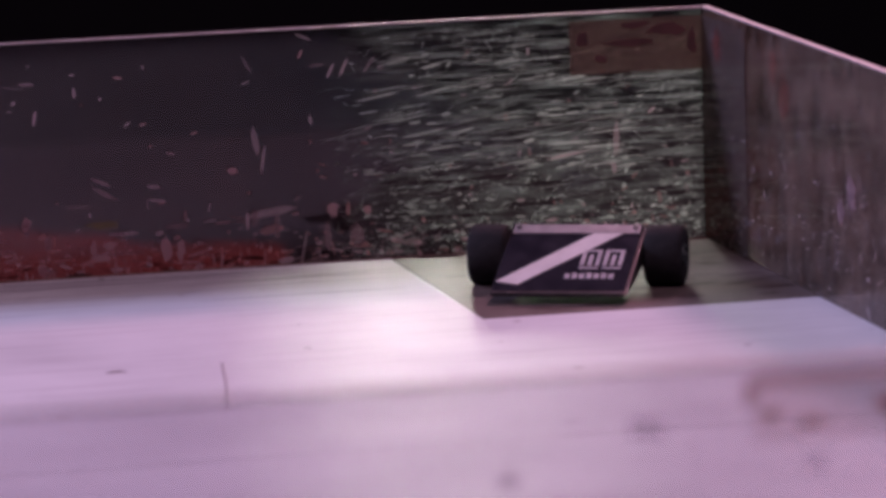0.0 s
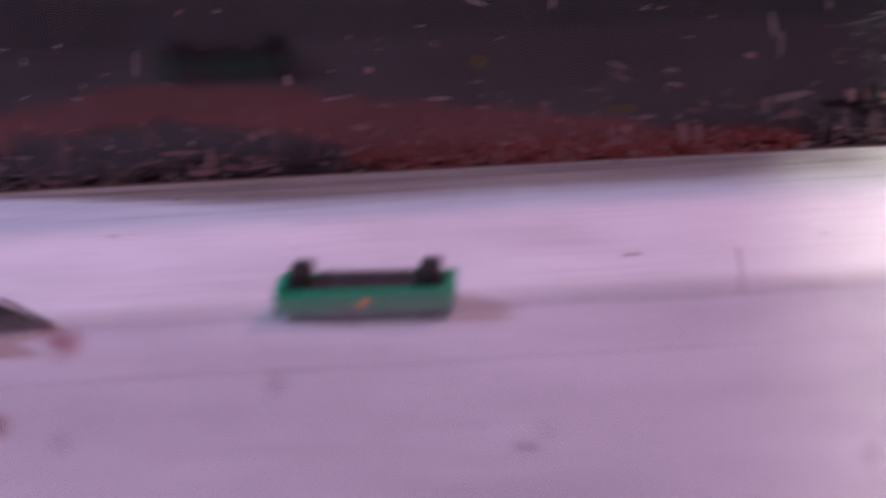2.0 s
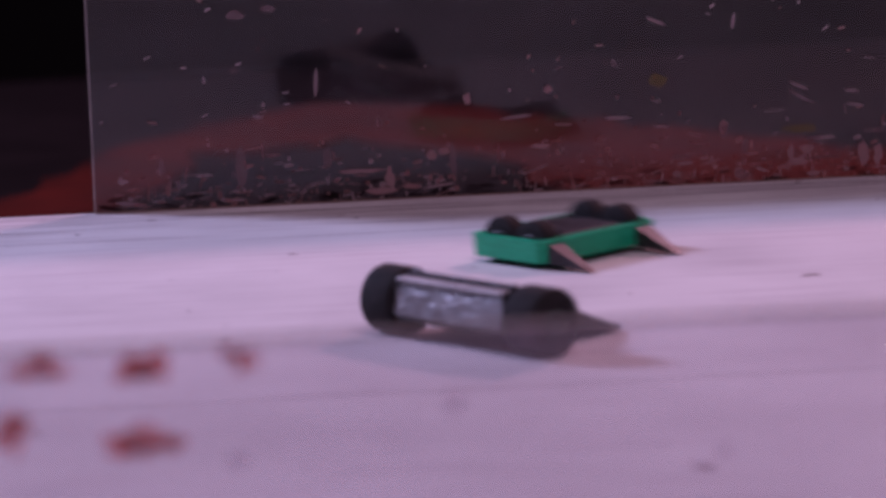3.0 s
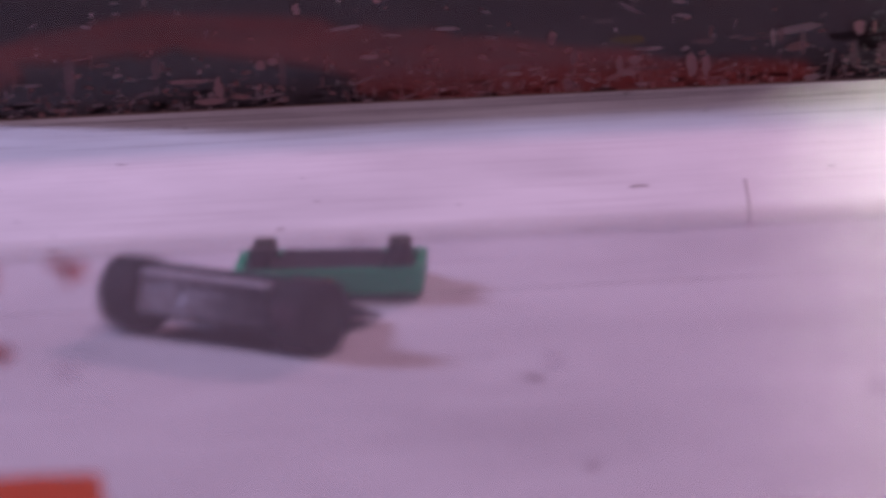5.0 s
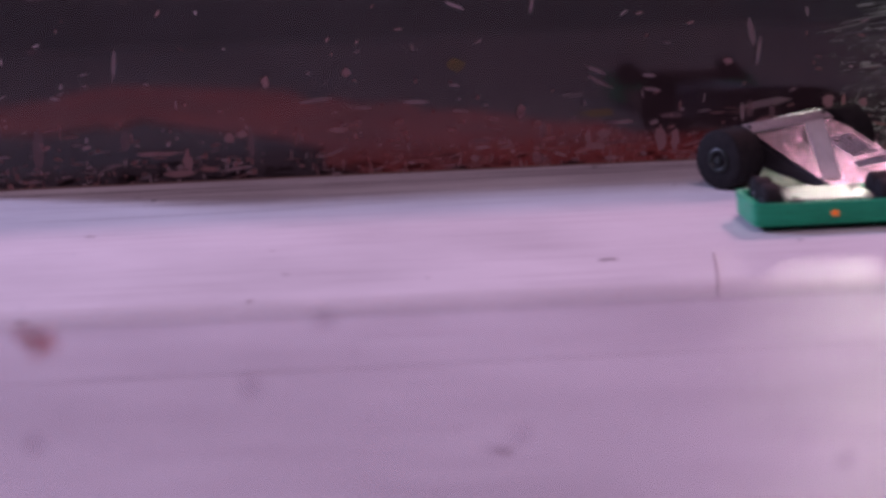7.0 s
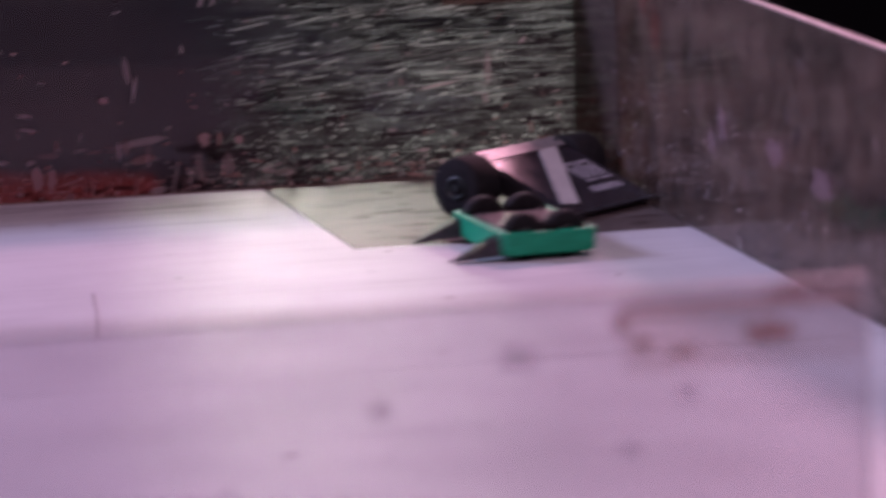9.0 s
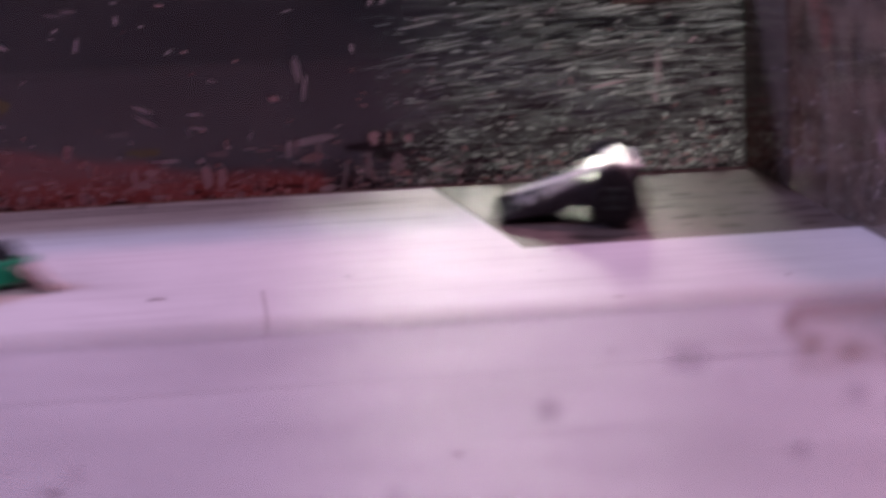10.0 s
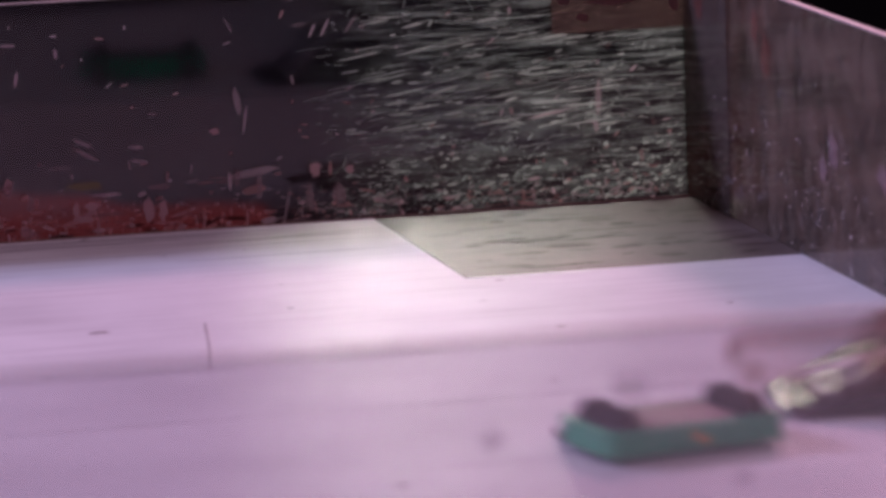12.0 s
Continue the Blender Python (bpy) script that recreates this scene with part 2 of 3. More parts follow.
def side_prism(profile, x0, x1, bevel=0.0):
    """A prism along x with a profile of (y, z)."""
    bm = bmesh.new()
    lo = [bm.verts.new((x0, y, z)) for y, z in profile]
    hi = [bm.verts.new((x1, y, z)) for y, z in profile]
    bm.faces.new(lo)
    bm.faces.new(hi[::-1])
    for i in range(len(lo)):
        j = (i + 1) % len(lo)
        bm.faces.new((lo[j], lo[i], hi[i], hi[j]))
    bmesh.ops.recalc_face_normals(bm, faces=bm.faces[:])
    if bevel:
        bmesh.ops.bevel(bm, geom=bm.edges[:], offset=bevel, segments=2, affect="EDGES", profile=0.5)
    return bm


def lathe_x(profile, n=40):
    """A body of revolution round the x axis; profile of (x, radius)."""
    bm = bmesh.new()
    rings = []
    for x, r in profile:
        rings.append([bm.verts.new((x, r * math.cos(2 * math.pi * k / n), r * math.sin(2 * math.pi * k / n))) for k in range(n)])
    for a, b in zip(rings, rings[1:]):
        for k in range(n):
            bm.faces.new((a[k], a[(k + 1) % n], b[(k + 1) % n], b[k]))
    bm.faces.new(rings[0])
    bm.faces.new(rings[-1])
    bmesh.ops.recalc_face_normals(bm, faces=bm.faces[:])
    return bm


def round_rect(w, d, r, n=6):
    pts = []
    for cx, cy, a0 in ((w - r, d - r, 0), (-w + r, d - r, 90), (-w + r, -d + r, 180), (w - r, -d + r, 270)):
        for k in range(n + 1):
            a = radians(a0 + 90 * k / n)
            pts.append((cx + r * math.cos(a), cy + r * math.sin(a)))
    return pts


def streaks(items, place):
    """Thin spindle-shaped scratches as one mesh; items of (u, v, length, width, degrees), place maps (u, v) to the sheet."""
    verts, faces = [], []
    for u, v, ln, wd, deg in items:
        c, s = math.cos(radians(deg)), math.sin(radians(deg))
        base = len(verts)
        for a, b in ((-0.5, 0), (-0.28, -0.5), (0.2, -0.42), (0.5, 0), (0.25, 0.5), (-0.2, 0.4)):
            p, q = a * ln, b * wd
            verts.append(place(u + p * c - q * s, v + p * s + q * c))
        faces.append(tuple(range(base, base + 6)))
    me = bpy.data.meshes.new("scratches")
    me.from_pydata(verts, [], faces)
    return me


def scratch_part(name, items, place, mat, parent, label):
    me = streaks(items, place)
    me.materials.append(mat)
    ob = new(name, me)
    ob.parent = parent
    return tagged(ob, label, kind="stuff")


def blob(cx, cy, rx, ry, n=14, rough=0.35):
    return [(cx + rx * (1 + random.uniform(-rough, rough)) * math.cos(2 * math.pi * k / n),
             cy + ry * (1 + random.uniform(-rough, rough)) * math.sin(2 * math.pi * k / n)) for k in range(n)]


def upright(outline, y0, y1):
    """A flat patch of an outline of (x, z), standing between y0 and y1."""
    bm = prism(outline, 0, 1)
    for v in bm.verts:
        x, z, k = v.co
        v.co = (x, y0 + (y1 - y0) * k, z)
    bmesh.ops.recalc_face_normals(bm, faces=bm.faces[:])
    return bm


# ---------------- the hall and the arena ----------------
H = 0.108
T = 0.004
BACK_L, RIGHT_N, FRONT_Y, FRONT_R, SEAM = -0.601, -0.640, -0.884, -0.165, -0.437

hall_floor = tagged(link_mesh("ground", box(-4, 4, -4, 4, -0.84, -0.80), M_ROOM), "black floor of the dark hall", "floor", kind="structure")
for nm, b in (("wall_north", (-4, 4, 3.9, 4, -0.8, 2.6)), ("wall_south", (-4, 4, -4, -3.9, -0.8, 2.6)),
              ("wall_east", (3.9, 4, -3.9, 3.9, -0.8, 2.6)), ("wall_west", (-4, -3.9, -3.9, 3.9, -0.8, 2.6))):
    tagged(link_mesh(nm, box(*b), M_ROOM), "black wall of the dark hall", "wall", kind="structure")
tagged(link_mesh("ceiling", box(-4, 4, -4, 4, 2.6, 2.7), M_ROOM), "black ceiling of the dark hall", "ceiling", kind="structure")

table = tagged(new("table"), "black cloth-covered table carrying the arena", "table")
part("tabletop", box(-1.3, 0.5, -0.98, 1.35, -0.145, -0.12, 0.004), M_DARK, table)
for lx in (-1.2, 0.4):
    for ly in (-0.9, 1.25):
        part("leg", box(lx - 0.03, lx + 0.03, ly - 0.03, ly + 0.03, -0.80, -0.145, 0.004), M_DARK, table)

floor = tagged(link_mesh("floor", box(-0.98, 0.0045, -0.90, 0.0045, -0.12, -0.0185, 0.002), M_DARK), "white-painted arena floor with scuffs", "floor", kind="structure")
part("floor_panel", prism([(-0.98, SEAM + 0.0006), (0.0045, SEAM + 0.0006), (0.0045, -0.176), (-0.1485, -0.176), (-0.1505, 0.0015), (-0.98, 0.0015)], -0.018, 0.0, 0.0003), M_FLOOR, floor)
part("floor_panel", box(-0.98, 0.0045, -0.90, SEAM - 0.0006, -0.018, 0.0, 0.0003), M_FLOOR, floor)
# corner the pink lamp misses: its shade is a separate darker piece
part("corner_shade", prism([(-0.1483, -0.1757), (0.0045, -0.1757), (0.0045, 0.0015), (-0.1503, 0.0015)], -0.018, 0.0, 0.0002), M_CORNER_SHADE, floor, "floor corner with shade painted in its colour")
part("hair", prism([(-0.2733, -0.240), (-0.2725, -0.240), (-0.2795, -0.288), (-0.2815, -0.300), (-0.2890, -0.342), (-0.2898, -0.342), (-0.2828, -0.302), (-0.2800, -0.286)], 0.0002, 0.0006), scratch_material("faint_line", (0.40, 0.26, 0.28), 0.72, 0.1), floor, "thin brown line on the floor")

rng = random.Random(11)
on_floor = lambda u, v: (u, v, 0.0003)
lines = []
for _ in range(150):      # drive marks that follow the back wall
    v = -0.006 - abs(rng.gauss(0, 0.030))
    ln = rng.uniform(0.03, 0.16)
    lines.append((rng.uniform(-0.95, -0.15 - ln / 2), v, ln, rng.uniform(0.0012, 0.005), rng.gauss(0, 1.2)))
scratch_part("scuff", lines, on_floor, scratch_material("floor_scuff", (0.30, 0.20, 0.23), 0.72, 0.2), floor, "faint drive marks along the wall")
dots = [(rng.uniform(-0.9, -0.02), rng.uniform(-0.85, -0.01), rng.uniform(0.001, 0.006), rng.uniform(0.001, 0.003), rng.uniform(0, 180)) for _ in range(70)]
scratch_part("speck", dots, on_floor, scratch_material("floor_speck", (0.22, 0.16, 0.17), 0.45, 0.45), floor, "small dark specks")
# flat brown blotches scattered over the darker corner
blotches = [(rng.uniform(-0.135, -0.006), rng.uniform(-0.165, -0.004), rng.uniform(0.006, 0.03), rng.uniform(0.003, 0.010), rng.gauss(0, 10)) for _ in range(90)]
scratch_part("blotch", blotches, on_floor, scratch_material("brown_blotch", (0.07, 0.04, 0.035), 0.72, 0.22), floor, "brown blotches on the darker corner")
part("dark_foot", box(BACK_L, 0.0, -0.0016, -0.0002, 0.0001, 0.0007), M_BROWNLINE, floor, "dirt line at the foot of the wall")

# back wall
sheet_mesh = box(BACK_L, 0.0, 0.0, T, 0.0002, H - 0.0006)
sheet_mesh.normal_update()
bmesh.ops.delete(sheet_mesh, geom=[f for f in sheet_mesh.faces if f.normal.z < -0.5], context="FACES")      # the foot is bonded to the floor
back = tagged(link_mesh("wall_back", sheet_mesh, M_CLEAR), "clear scratched acrylic arena wall", "wall", kind="structure")
part("top_edge", box(BACK_L, 0.0, 0.0003, T - 0.0003, H - 0.0006, H), M_EDGE, back, "pale sawn edge")
part("end_edge", box(BACK_L - 0.0006, BACK_L, 0.0003, T - 0.0003, 0.0002, H - 0.001), M_EDGE, back, "pale sawn edge")
rng = random.Random(5)


def on_back_at(depth):
    """Maps (u, v) onto the inner face of the back wall, lifted by depth."""
    return lambda u, v: (min(max(u, BACK_L + 0.001), -0.001), -depth, min(max(v, 0.0006), H - 0.001))


# single strokes that stand out
tall = [(-0.2118, 0.0577, 0.014, 0.0030, 97), (-0.2085, 0.049, 0.014, 0.0013, 80), (-0.0427, 0.0492, 0.018, 0.0030, 86), (-0.044, 0.0358, 0.006, 0.0024, 88),
        (-0.2145, 0.0926, 0.010, 0.0018, 118), (-0.5005, 0.0546, 0.014, 0.0018, 85), (-0.2937, 0.0842, 0.005, 0.0016, 88), (-0.312, 0.0737, 0.008, 0.0014, 78),
        (-0.3705, 0.0574, 0.0035, 0.0016, 100), (-0.3665, 0.0570, 0.0035, 0.0016, 100), (-0.364, 0.0560, 0.003, 0.0014, 100), (-0.186, 0.066, 0.005, 0.0016, 95),
        (-0.176, 0.088, 0.008, 0.0012, 62), (-0.170, 0.089, 0.010, 0.0013, 62), (-0.158, 0.090, 0.011, 0.0013, 52), (-0.2165, 0.0213, 0.009, 0.0015, 88)]
level = [(-0.4112, 0.0348, 0.016, 0.0017, 4), (-0.3653, 0.0322, 0.013, 0.0017, -4), (-0.3454, 0.0273, 0.008, 0.0014, -8), (-0.3901, 0.0304, 0.010, 0.0009, -4),
         (-0.2939, 0.0324, 0.012, 0.0021, 0), (-0.2822, 0.0381, 0.012, 0.0011, -30), (-0.2578, 0.0333, 0.009, 0.0014, -10), (-0.259, 0.0397, 0.007, 0.0014, -8),
         (-0.3216, 0.0878, 0.011, 0.0018, -10), (-0.3152, 0.0892, 0.008, 0.0015, -5), (-0.1822, 0.0909, 0.009, 0.0015, 3), (-0.1883, 0.1040, 0.009, 0.0014, -25),
         (-0.347, 0.0751, 0.010, 0.0014, 155), (-0.283, 0.043, 0.010, 0.0013, -25), (-0.28, 0.0365, 0.011, 0.0012, -22), (-0.066, 0.043, 0.022, 0.0012, 9)]
scratch_part("long_scratch", tall, on_back_at(0.00066), M_SCRATCH, back, "long pale upright scratches")
scratch_part("long_scratch", level, on_back_at(0.00070), M_SCRATCH, back, "long pale level scratches")


def chipped(x, z, wide, high, mat, label, ragged=0.32):
    """A ragged smear of rubbed-off paint on the back wall."""
    part("paint_smear", upright([(u, max(0.0006, v)) for u, v in blob(x, z, wide / 2, high / 2, 16, ragged)], -0.0012, -0.0009), mat, back, label)


M_PALE = scratch_material("pale_rub", (0.78, 0.54, 0.56), 0.15, 0.25, 0.65)
M_FAINT = scratch_material("faint_rub", (0.66, 0.46, 0.50), 0.55, 0.25, 0.65)
for x, z, wide, high in ((-0.4498, 0.0195, 0.004, 0.0045), (-0.4445, 0.0210, 0.005, 0.003), (-0.2542, 0.0112, 0.0042, 0.011), (-0.2478, 0.0100, 0.0036, 0.010), (-0.3177, 0.0261, 0.004, 0.006),
                         (-0.3112, 0.0050, 0.004, 0.006), (-0.4817, 0.0138, 0.019, 0.0018), (-0.4690, 0.0098, 0.0040, 0.009), (-0.4730, 0.0042, 0.013, 0.0035), (-0.4006, 0.0210, 0.008, 0.0022)):
    chipped(x, z, wide, high, M_PALE, "pale rubbed paint")
for x, z, wide, high in ((-0.2875, 0.0130, 0.0030, 0.0060), (-0.2840, 0.0085, 0.0080, 0.0030), (-0.2800, 0.0140, 0.0060, 0.0040), (-0.3966, 0.0468, 0.004, 0.003),
                         (-0.4331, 0.0441, 0.003, 0.005), (-0.2227, 0.0447, 0.004, 0.003), (-0.1765, 0.0245, 0.005, 0.007), (-0.1607, 0.0235, 0.004, 0.004)):
    chipped(x, z, wide, high, M_PALE, "pale rubbed paint")
for x, z, wide, high in ((-0.5351, 0.0184, 0.005, 0.020), (-0.2725, 0.0100, 0.0160, 0.0014), (-0.2497, 0.0212, 0.012, 0.0024), (-0.4964, 0.0199, 0.004, 0.011), (-0.5707, 0.0185, 0.003, 0.009), (-0.3367, 0.0133, 0.010, 0.003), (-0.1663, 0.0121, 0.007, 0.010),
                         (-0.1795, 0.0116, 0.003, 0.014), (-0.2029, 0.0183, 0.003, 0.010), (-0.2132, 0.0228, 0.003, 0.008), (-0.3179, 0.0241, 0.004, 0.007), (-0.3080, 0.0170, 0.003, 0.008),
                         (-0.3098, 0.0035, 0.006, 0.005), (-0.5357, 0.0866, 0.008, 0.004), (-0.5205, 0.0889, 0.006, 0.003), (-0.5368, 0.0618, 0.004, 0.002), (-0.4400, 0.0160, 0.003, 0.016)):
    chipped(x, z, wide, high, M_FAINT, "faint pinkish smear")
marks = []
for _ in range(900):      # knocks close to the floor, all along
    u = rng.uniform(BACK_L + 0.01, -0.01)
    v = 0.001 + abs(rng.gauss(0, 0.010))
    marks.append((u, v, 0.0012 + rng.expovariate(1 / 0.0028), 0.0003 + rng.expovariate(1 / 0.0006), rng.choice((0, 3, -4, 88, 92, 2, 5)) + rng.gauss(0, 8)))
for _ in range(150):
    marks.append((rng.uniform(BACK_L, 0), 0.02 + 0.083 * rng.betavariate(1, 1.6), rng.uniform(0.001, 0.005), rng.uniform(0.0003, 0.0012), rng.choice((0, 90, 25, -25, 60)) + rng.uniform(-15, 15)))
scratch_part("scratch", marks[::2], on_back_at(0.00060), M_SCRATCH, back, "pale knocks and scratches")
scratch_part("smear", marks[1::2], on_back_at(0.00063), M_SMEAR, back, "pinkish paint smears")
# fine wear; its greenish glow and fading left edge imitate the lamp's beam
part("worn_zone", box(-0.215, -0.001, -0.0005, -0.0003, 0.001, H - 0.001),
     acrylic("level_wear_glow", (0.98, 0.99, 0.99), 0.0, 0.50, (0.72, 0.84, 0.80), 18, (2.0, 1, 30), None, (-0.19, -0.12), (0.46, 0.78), 0.8), back, "band of fine level wear with painted glow")
fine = []
for _ in range(1050):      # thin, nearly level wear towards the corner
    u = -0.002 - rng.betavariate(1.05, 1.35) * 0.175
    fine.append((u, rng.uniform(0.004, H - 0.004), 0.002 + rng.expovariate(1 / 0.0066), 0.00005 + rng.expovariate(1 / 0.00008), rng.gauss(5, 4)))
for _ in range(260):      # cross scratches
    fine.append((rng.uniform(-0.17, -0.003), rng.uniform(0.003, H - 0.004), rng.uniform(0.001, 0.006), 0.00010 + rng.expovariate(1 / 0.00022), rng.uniform(-60, 110)))
for _ in range(420):      # chips low down
    fine.append((rng.uniform(-0.175, -0.003), 0.001 + abs(rng.gauss(0, 0.018)), 0.0008 + rng.expovariate(1 / 0.0016), 0.00015 + rng.expovariate(1 / 0.00030), rng.gauss(8, 25)))
bright = [(rng.uniform(-0.160, -0.03), rng.choice((0.040, 0.047, 0.055, 0.062, 0.066, 0.078, 0.090)) + rng.gauss(0, 0.0025), 0.003 + rng.expovariate(1 / 0.008), 0.00012 + rng.expovariate(1 / 0.00034), rng.gauss(5, 3)) for _ in range(190)]
bright += [(rng.uniform(-0.160, -0.01), 0.002 + 0.03 * rng.betavariate(1, 1.5), rng.uniform(0.0008, 0.006), 0.0003 + rng.expovariate(1 / 0.00045), rng.gauss(5, 10)) for _ in range(150)]
bright += [(-0.1427 + rng.gauss(0, 0.006), 0.0235 + rng.gauss(0, 0.0022), rng.uniform(0.002, 0.007), rng.uniform(0.0004, 0.0011), rng.gauss(2, 8)) for _ in range(16)]
scratch_part("bright_scrape", bright, on_back_at(0.00076), scratch_material("bright_scrape", (0.95, 0.98, 0.97), 0.0, 0.30, 0.98), back, "broad bright scrapes")
dirt = [(rng.uniform(BACK_L, 0), 0.0006 + abs(rng.gauss(0, 0.0035)), rng.uniform(0.003, 0.016), rng.uniform(0.0006, 0.0022), rng.gauss(0, 9)) for _ in range(150)]
scratch_part("dirt", dirt, on_back_at(0.00022), scratch_material("dark_dirt", (0.02, 0.014, 0.012), 0.1, 0.6), back, "dark dirt along the foot of the wall")
scratch_part("fine_scratch", fine, on_back_at(0.00056), M_FINE, back, "dense fine scratches")
tape = tagged(link_mesh("tape", box(-0.064, -0.0008, -0.0016, -0.0008, 0.0796, 0.1045, 0.0002), M_TAPE), "brown tape with red scuffs on the corner of the wall", "tape")
for cx, cz, rx, rz in ((-0.036, 0.0935, 0.011, 0.0018), (-0.058, 0.0955, 0.003, 0.004), (-0.049, 0.0865, 0.003, 0.0022), (-0.018, 0.0985, 0.009, 0.003), (-0.033, 0.1015, 0.006, 0.0018), (-0.006, 0.093, 0.002, 0.006)):
    part("scuff", upright(blob(cx, cz, rx, rz), -0.0021, -0.0016), M_REDMARK, tape, "dark red scuff")

for cx, cz, rx, rz, mat, lb in ((-0.180, 0.0205, 0.011, 0.0022, M_RUBBER, "black rubber smudge"), (-0.172, 0.0165, 0.006, 0.0025, M_RUBBER, "black rubber smudge"),
                                (-0.282, 0.0235, 0.008, 0.0016, M_YELLOW, "yellow paint smear"), (-0.347, 0.048, 0.004, 0.003, M_YELLOW, "yellow paint smear")):
    part("smudge", upright(blob(cx, cz, rx, rz), -0.0011, -0.0008), mat, back, lb)

# right wall
right = tagged(link_mesh("wall_right", box(0.0, T, RIGHT_N, T, 0.0002, H - 0.0006), M_WORN), "worn cloudy acrylic arena wall", "wall", kind="structure")
part("top_edge", box(0.0003, T - 0.0003, RIGHT_N, T, H - 0.0006, H), M_EDGE, right, "pale sawn edge")
part("corner_strip", box(-0.0009, -0.0003, -0.070, -0.0018, 0.0006, 0.1045, 0.0002), acrylic("brown_film", (0.55, 0.46, 0.42), 0.25, 0.45, (0.3, 0.24, 0.21), 40, (1, 1, 1)), right, "brownish translucent strip along the corner")


def on_right_at(depth):
    """Maps (u, v) onto the inner face of the right wall, lifted by depth."""
    return lambda u, v: (-depth, min(max(u, RIGHT_N + 0.001), -0.001), min(max(v, 0.0006), H - 0.001))


rmarks, chips = [], []
for _ in range(520):      # short rubs
    rmarks.append((-rng.uniform(0.01, 0.62), rng.betavariate(1.1, 1.5) * 0.104, 0.002 + rng.expovariate(1 / 0.004), 0.0005 + rng.expovariate(1 / 0.0011), rng.choice((90, 80, 105, 60, 140, 20)) + rng.uniform(-22, 22)))
for _ in range(420):      # small bright chips, most of them low
    chips.append((-0.02 - rng.betavariate(1.2, 1.4) * 0.55, 0.002 + rng.betavariate(1, 2.4) * 0.075, 0.0006 + rng.expovariate(1 / 0.0022), 0.0002 + rng.expovariate(1 / 0.0004), rng.uniform(-70, 110)))
scratch_part("scratch", rmarks[::2], on_right_at(0.0012), scratch_material("dark_rub", (0.06, 0.05, 0.06), 0.45, 0.45, 0.2), right, "dark upright rubs")
scratch_part("scratch", rmarks[1::2], on_right_at(0.00125), scratch_material("dull_scratch", (0.40, 0.34, 0.34), 0.5, 0.45), right, "dull grey scratches")
scratch_part("chip", chips, on_right_at(0.0013), scratch_material("pale_chip", (0.80, 0.72, 0.72), 0.15, 0.7), right, "small pale chips")
for cy, cz, ry, rz, mat, lb in ((-0.118, 0.092, 0.005, 0.007, M_REDHAZE, "faint red scuff"), (-0.135, 0.080, 0.007, 0.010, M_REDHAZE, "faint red scuff"), (-0.028, 0.094, 0.006, 0.007, M_REDHAZE, "faint red scuff"),
                                (-0.230, 0.0524, 0.006, 0.007, M_FAINT, "pale rubbed patch"),
                                (-0.215, 0.043, 0.005, 0.005, M_FAINT, "pale rubbed patch"), (-0.30, 0.050, 0.010, 0.005, M_FAINT, "pale rubbed patch"), (-0.36, 0.045, 0.012, 0.006, M_FAINT, "pale rubbed patch")):
    bm = upright(blob(cy, cz, ry, rz, 16, 0.4), 0, 0.0003)
    for v in bm.verts:
        v.co = (-0.0020 + v.co.y, v.co.x, v.co.z)
    part("scuff", bm, mat, right, lb)

# front wall, close to the camera
front = tagged(link_mesh("wall_front", box(-0.97, FRONT_R, FRONT_Y - T, FRONT_Y, 0.0002, H - 0.0006), M_HAZY), "hazy clear acrylic arena wall with paint marks", "wall", kind="structure")
part("top_edge", box(-0.97, FRONT_R, FRONT_Y - T + 0.0003, FRONT_Y - 0.0003, H - 0.0006, H), M_EDGE, front, "pale sawn edge")
for cx, cz, rx, rz in ((-0.5975, 0.1005, 0.0085, 0.0035), (-0.5705, 0.1015, 0.0045, 0.003), (-0.596, 0.0805, 0.009, 0.0035), (-0.626, 0.1025, 0.006, 0.003), (-0.632, 0.084, 0.0045, 0.005)):
    for _ in range(7):      # each mark is a small group of chipped flecks
        part("paint_mark", upright(blob(cx + random.uniform(-1.0, 1.0) * rx, cz + random.uniform(-0.8, 0.8) * rz, rx * random.uniform(0.3, 0.55), rz * random.uniform(0.4, 0.8), 11, 0.5),
             FRONT_Y + 0.0004, FRONT_Y + 0.0009), M_ORANGE, front, "orange paint mark")
part("orange_tape", upright([(-0.70, 0.0445), (-0.6, 0.0452), (-0.586, 0.0458), (-0.565, 0.0452), (-0.563, 0.032), (-0.70, 0.031)], FRONT_Y + 0.0004, FRONT_Y + 0.0009), M_ORANGE_TAPE, front, "orange tape strip")
front_tape = tagged(link_mesh("tape", box(-0.236, FRONT_R - 0.001, FRONT_Y + 0.0004, FRONT_Y + 0.001, 0.084, 0.1045, 0.0002),
                    acrylic("clear_packing_tape", (0.985, 0.97, 0.965), 0.02, 0.10, (0.9, 0.82, 0.82), 60, (1, 1, 1), 0.15)), "clear yellowed tape with brown smudges on the wall end", "tape")
for cx, cz, rx, rz in ((-0.186, 0.1035, 0.008, 0.002), (-0.193, 0.093, 0.008, 0.0035), (-0.230, 0.092, 0.003, 0.002), (-0.236, 0.098, 0.002, 0.004), (-0.218, 0.089, 0.004, 0.0015)):
    part("smudge", upright(blob(cx, cz, rx, rz), FRONT_Y + 0.0022, FRONT_Y + 0.0025), M_BROWN, front_tape, "brown smudge")

